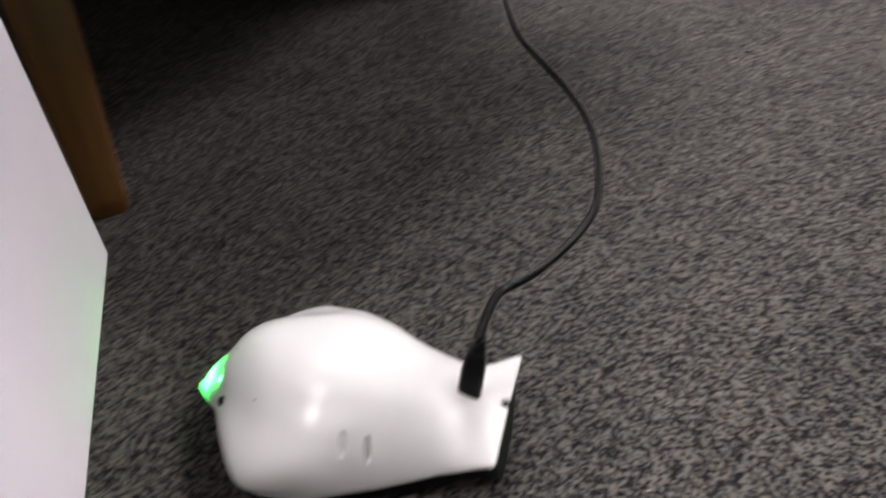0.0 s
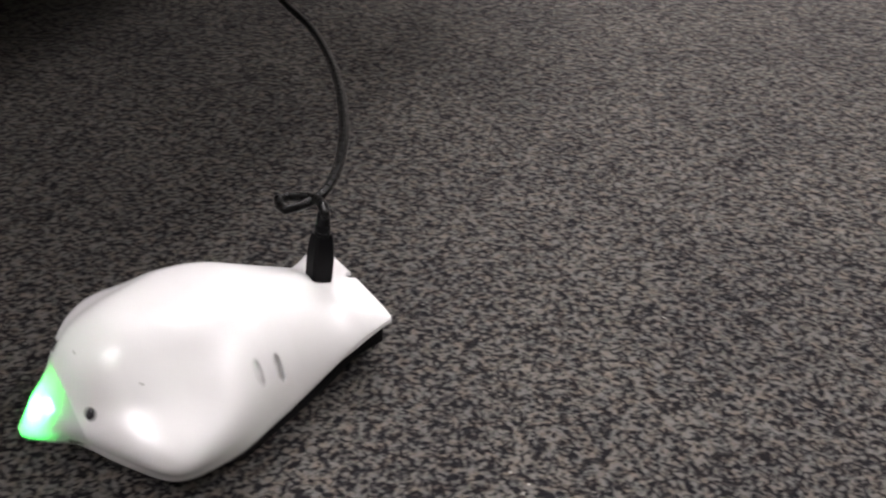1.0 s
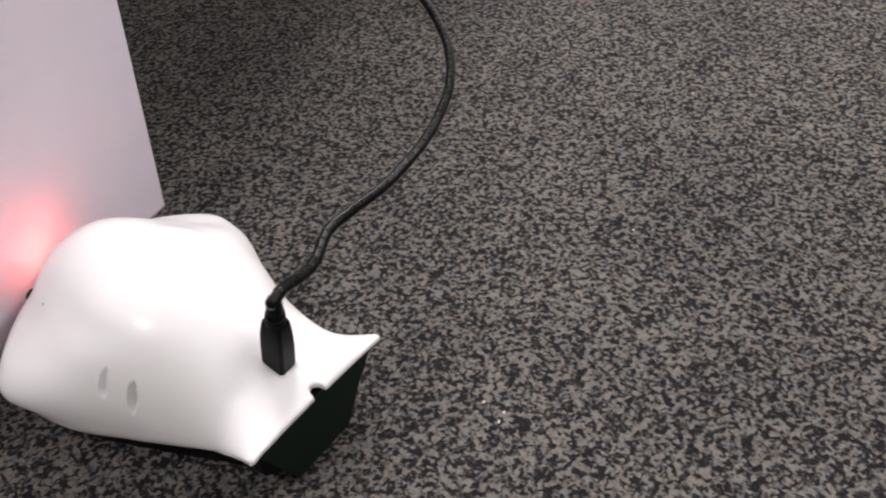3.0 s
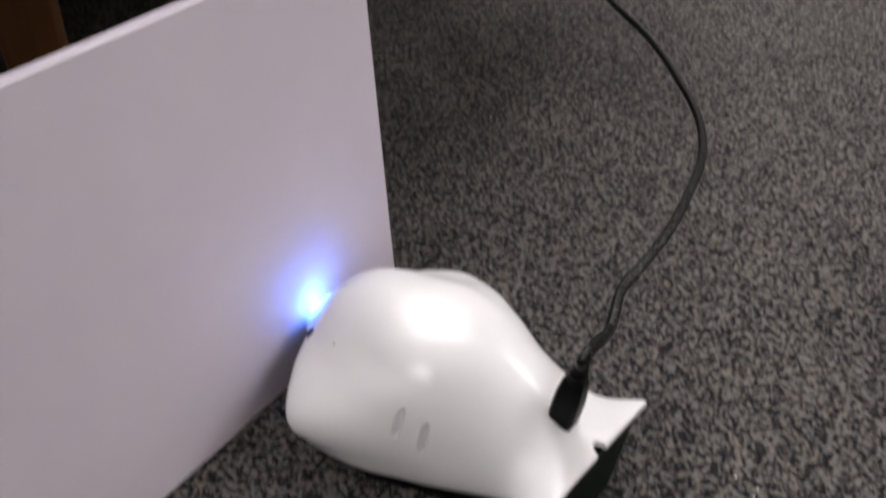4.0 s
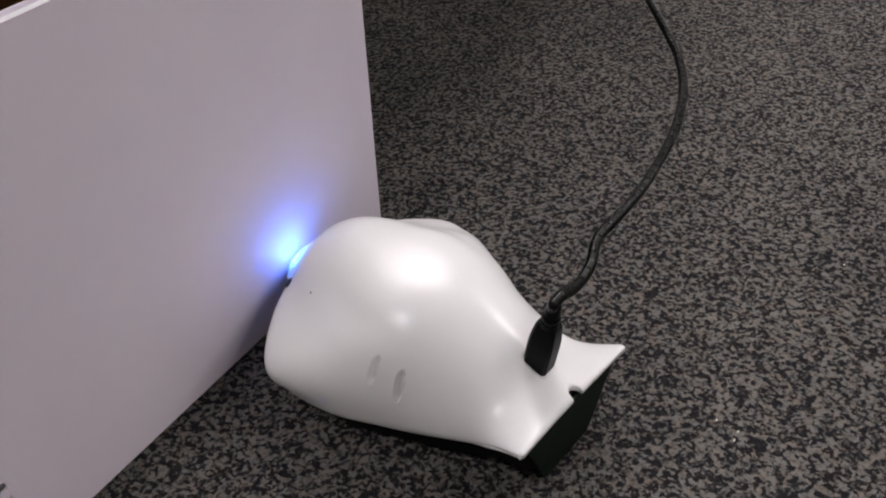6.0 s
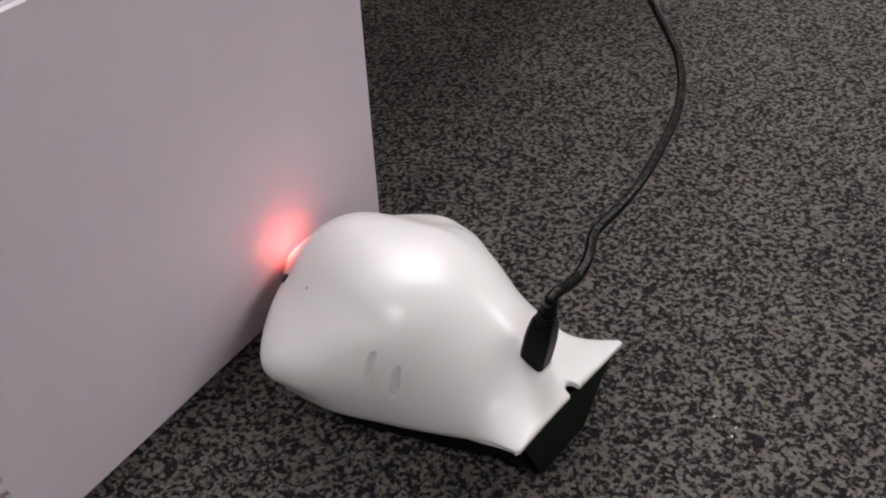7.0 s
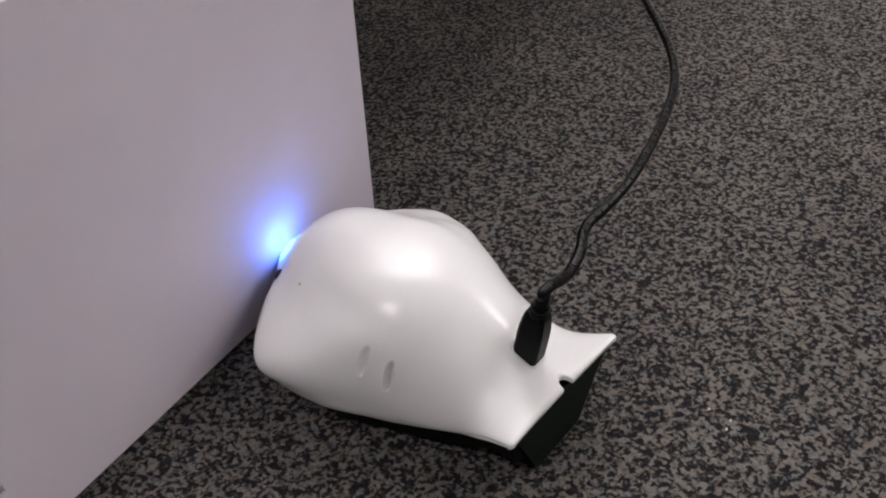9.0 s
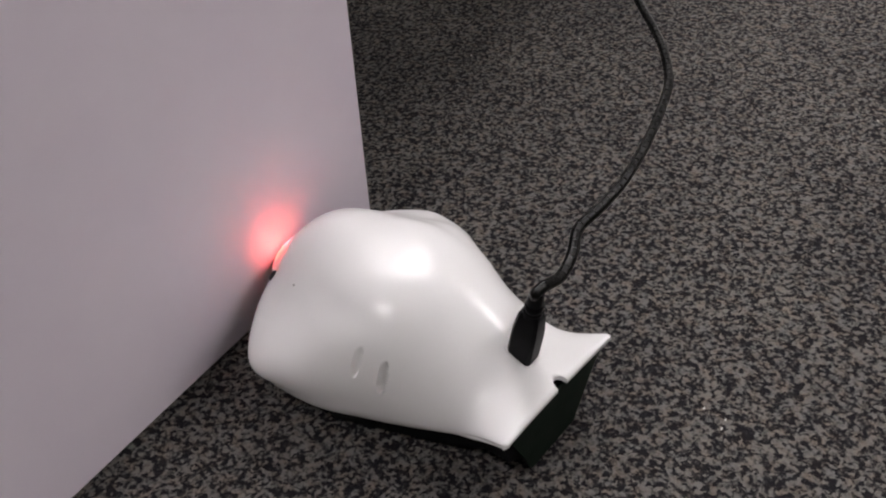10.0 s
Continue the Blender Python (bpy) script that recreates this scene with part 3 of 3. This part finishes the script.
    a = [[bm.verts.new((0.0033 * math.cos(t), 0.0033 * math.sin(t), z)) for t in arc] for z in (-0.0050, 0.0050)]
    b = [[bm.verts.new((0.0037 * math.cos(t), 0.0037 * math.sin(t), z)) for t in arc] for z in (-0.0050, 0.0050)]
    for rows in (a, b):
        for k in range(16):
            bm.faces.new((rows[0][k], rows[0][k + 1], rows[1][k + 1], rows[1][k]))
    for z in (0, 1):
        bm.faces.new(a[z])
        for k in range(16):
            bm.faces.new((a[z][k], a[z][k + 1], b[z][k + 1], b[z][k]))
    for k in (0, 16):
        bm.faces.new((a[0][k], a[1][k], b[1][k], b[0][k]))
    part("drum_mask", bm, SOCKET, bot, "added black cup hiding the drum's other colours", smooth=False, at=cup_at)
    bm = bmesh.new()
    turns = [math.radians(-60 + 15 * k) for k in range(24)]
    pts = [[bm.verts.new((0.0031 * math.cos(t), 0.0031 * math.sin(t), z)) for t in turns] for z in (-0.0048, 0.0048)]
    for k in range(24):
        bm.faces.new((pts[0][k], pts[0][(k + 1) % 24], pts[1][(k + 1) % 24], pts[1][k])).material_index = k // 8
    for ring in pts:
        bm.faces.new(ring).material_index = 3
    diode = part("diode", bm, LEDS + [SOCKET], bot, "turning three-coloured drum standing in for a diode", smooth=False, at=cup_at)
    return bot, diode, cup_at


# ---- the cord ----
SEGMENT, SEGMENTS, CORD_R = 0.0060, 145, 0.00255


def cable():
    cord = thing("usb_cable", "black cable with a moulded plug, plugged into the robot", "cable")
    outline = [(0.0062, 0.0036), (0.0048, 0.0050), (-0.0048, 0.0050), (-0.0062, 0.0036), (-0.0062, -0.0036), (-0.0048, -0.0050), (0.0048, -0.0050), (0.0062, -0.0036)]
    plug = part("plug", loft([[(x * k, y * k, z) for x, y in outline] for k, z in ((0.96, -0.008), (0.98, 0.0), (1.0, 0.003), (1.0, 0.014), (0.97, 0.019), (0.86, 0.0255), (0.78, 0.0282), (0.72, 0.0290))]), BLACK, cord, "black moulded plug")
    part("strain_relief", loft([disc_ring(r, z, 18) for r, z in ((0.0044, 0.0275), (0.0044, 0.0302), (0.0038, 0.0308), (0.0042, 0.0318), (0.0041, 0.0338), (0.0035, 0.0346), (0.0036, 0.0358), (0.0030, 0.042))]), BLACK, plug, "black ribbed strain relief")
    first, segs = None, []
    for k in range(SEGMENTS):
        if first is None:
            ends = (1.45, 1.05, 0.7, 0.35)
            rings = [disc_ring(CORD_R * math.cos(a), -CORD_R * math.sin(a), 14) for a in ends]
            rings += [disc_ring(CORD_R, z, 14) for z in (0.0, 0.0002, SEGMENT - 0.0002, SEGMENT)]
            rings += [disc_ring(CORD_R * math.cos(a), SEGMENT + CORD_R * math.sin(a), 14) for a in ends[::-1]]
            first = part("cord_segment", loft(rings), CORD, cord)
            segs.append(first)
        else:
            ob = new("cord_segment", first.data)
            ob.parent = cord
            segs.append(ob)
    return cord, plug, segs


def smooth_curve(points, per=12):
    """A curve through the points (Catmull-Rom), densely sampled."""
    pts = [points[0] * 2 - points[1], *points, points[-1] * 2 - points[-2]]
    out = []
    for i in range(1, len(pts) - 2):
        for k in range(per):
            s = k / per
            p0, p1, p2, p3 = pts[i - 1 : i + 3]
            out.append(0.5 * (2 * p1 + (p2 - p0) * s + (2 * p0 - 5 * p1 + 4 * p2 - p3) * s * s + (3 * p1 - p0 - 3 * p2 + p3) * s**3))
    return out + [points[-1]]


def cord_places(points):
    """Joints a segment apart along the cord, from the plug on."""
    run = smooth_curve(points)
    joints, i, at = [run[0]], 1, run[0]
    while len(joints) <= SEGMENTS:
        while i < len(run) and (run[i] - joints[-1]).length < SEGMENT:
            i += 1
        if i < len(run):
            way = run[i] - joints[-1]
        else:
            way = joints[-1] - joints[-2]
        joints.append(joints[-1] + way.normalized() * SEGMENT)
    return joints


the_notebook = notebook()
the_robot, the_drum, CUP_AT = robot()
the_cable, the_plug, the_segments = cable()


def robot_pose(x, y, heading):
    return pose(x, y, 0, 0, 0, heading)


def book_pose(x, y, z, turn, roll, lean):
    t, r, q = radians(turn), radians(roll), radians(lean)
    d = Vector((math.cos(t), math.sin(t), 0))
    n = Vector((math.sin(t), -math.cos(t), 0))
    up = Vector((0, 0, math.cos(q))) + n * math.sin(q)
    u = up * math.cos(r) + d * math.sin(r)
    dd = d * math.cos(r) - up * math.sin(r)
    m = Matrix((dd, u.cross(dd), u)).transposed().to_4x4()
    m.translation = Vector((x, y, z))
    return m


def motions():
    walk(the_robot, [(t, robot_pose(*row)) for t, *row in ROBOT_ROWS])
    walk(the_plug, [(t, robot_pose(*row) @ PLUG_AT) for t, *row in ROBOT_ROWS])
    walk(the_notebook, [(t, book_pose(*row)) for t, *row in BOOK_ROWS])
    # the drum turns another third to the beak, standing in for a diode switching colour
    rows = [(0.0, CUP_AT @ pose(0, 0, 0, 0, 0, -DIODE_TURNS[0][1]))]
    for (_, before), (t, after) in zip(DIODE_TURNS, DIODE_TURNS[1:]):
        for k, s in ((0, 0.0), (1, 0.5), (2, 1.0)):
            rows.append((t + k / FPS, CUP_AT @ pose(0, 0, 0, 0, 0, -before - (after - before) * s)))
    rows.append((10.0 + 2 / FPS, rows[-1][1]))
    walk(the_drum, rows)
    tables = {}
    for t, bends in CABLE_BENDS.items():
        points = []
        for k, (x, y) in enumerate(bends):
            points.append(Vector((x, y, 0.088 if k == 0 else 0.082)))
        x, y, h = np.array([np.interp(t, [r[0] for r in ROBOT_ROWS], [r[c] for r in ROBOT_ROWS]) for c in (1, 2, 3)])
        base = robot_pose(x, y, h) @ PLUG_AT
        points = [base @ Vector((0, 0, 0.036)), base @ Vector((0, 0, 0.044))] + points[1:]
        way = (points[-1] - points[-2]).normalized()
        last = points[-1]
        points += [last + way * 0.16 + Vector((0, 0, 0.004)), last + way * 0.30 + Vector((0, 0, -0.02)), last + way * 0.38 + Vector((0, 0, -0.07)), last + way * 0.43 + Vector((0, 0, -0.080)), last + way * 0.60 + Vector((0, 0, -0.080))]
        tables[t] = cord_places(points)
    for k, ob in enumerate(the_segments):
        rows = []
        for t in sorted(tables):
            a, b = tables[t][k], tables[t][k + 1]
            q = Vector((0, 0, 1)).rotation_difference((b - a).normalized())
            rows.append((t, Matrix.LocRotScale(a, q, None)))
        walk(ob, rows)


motions()
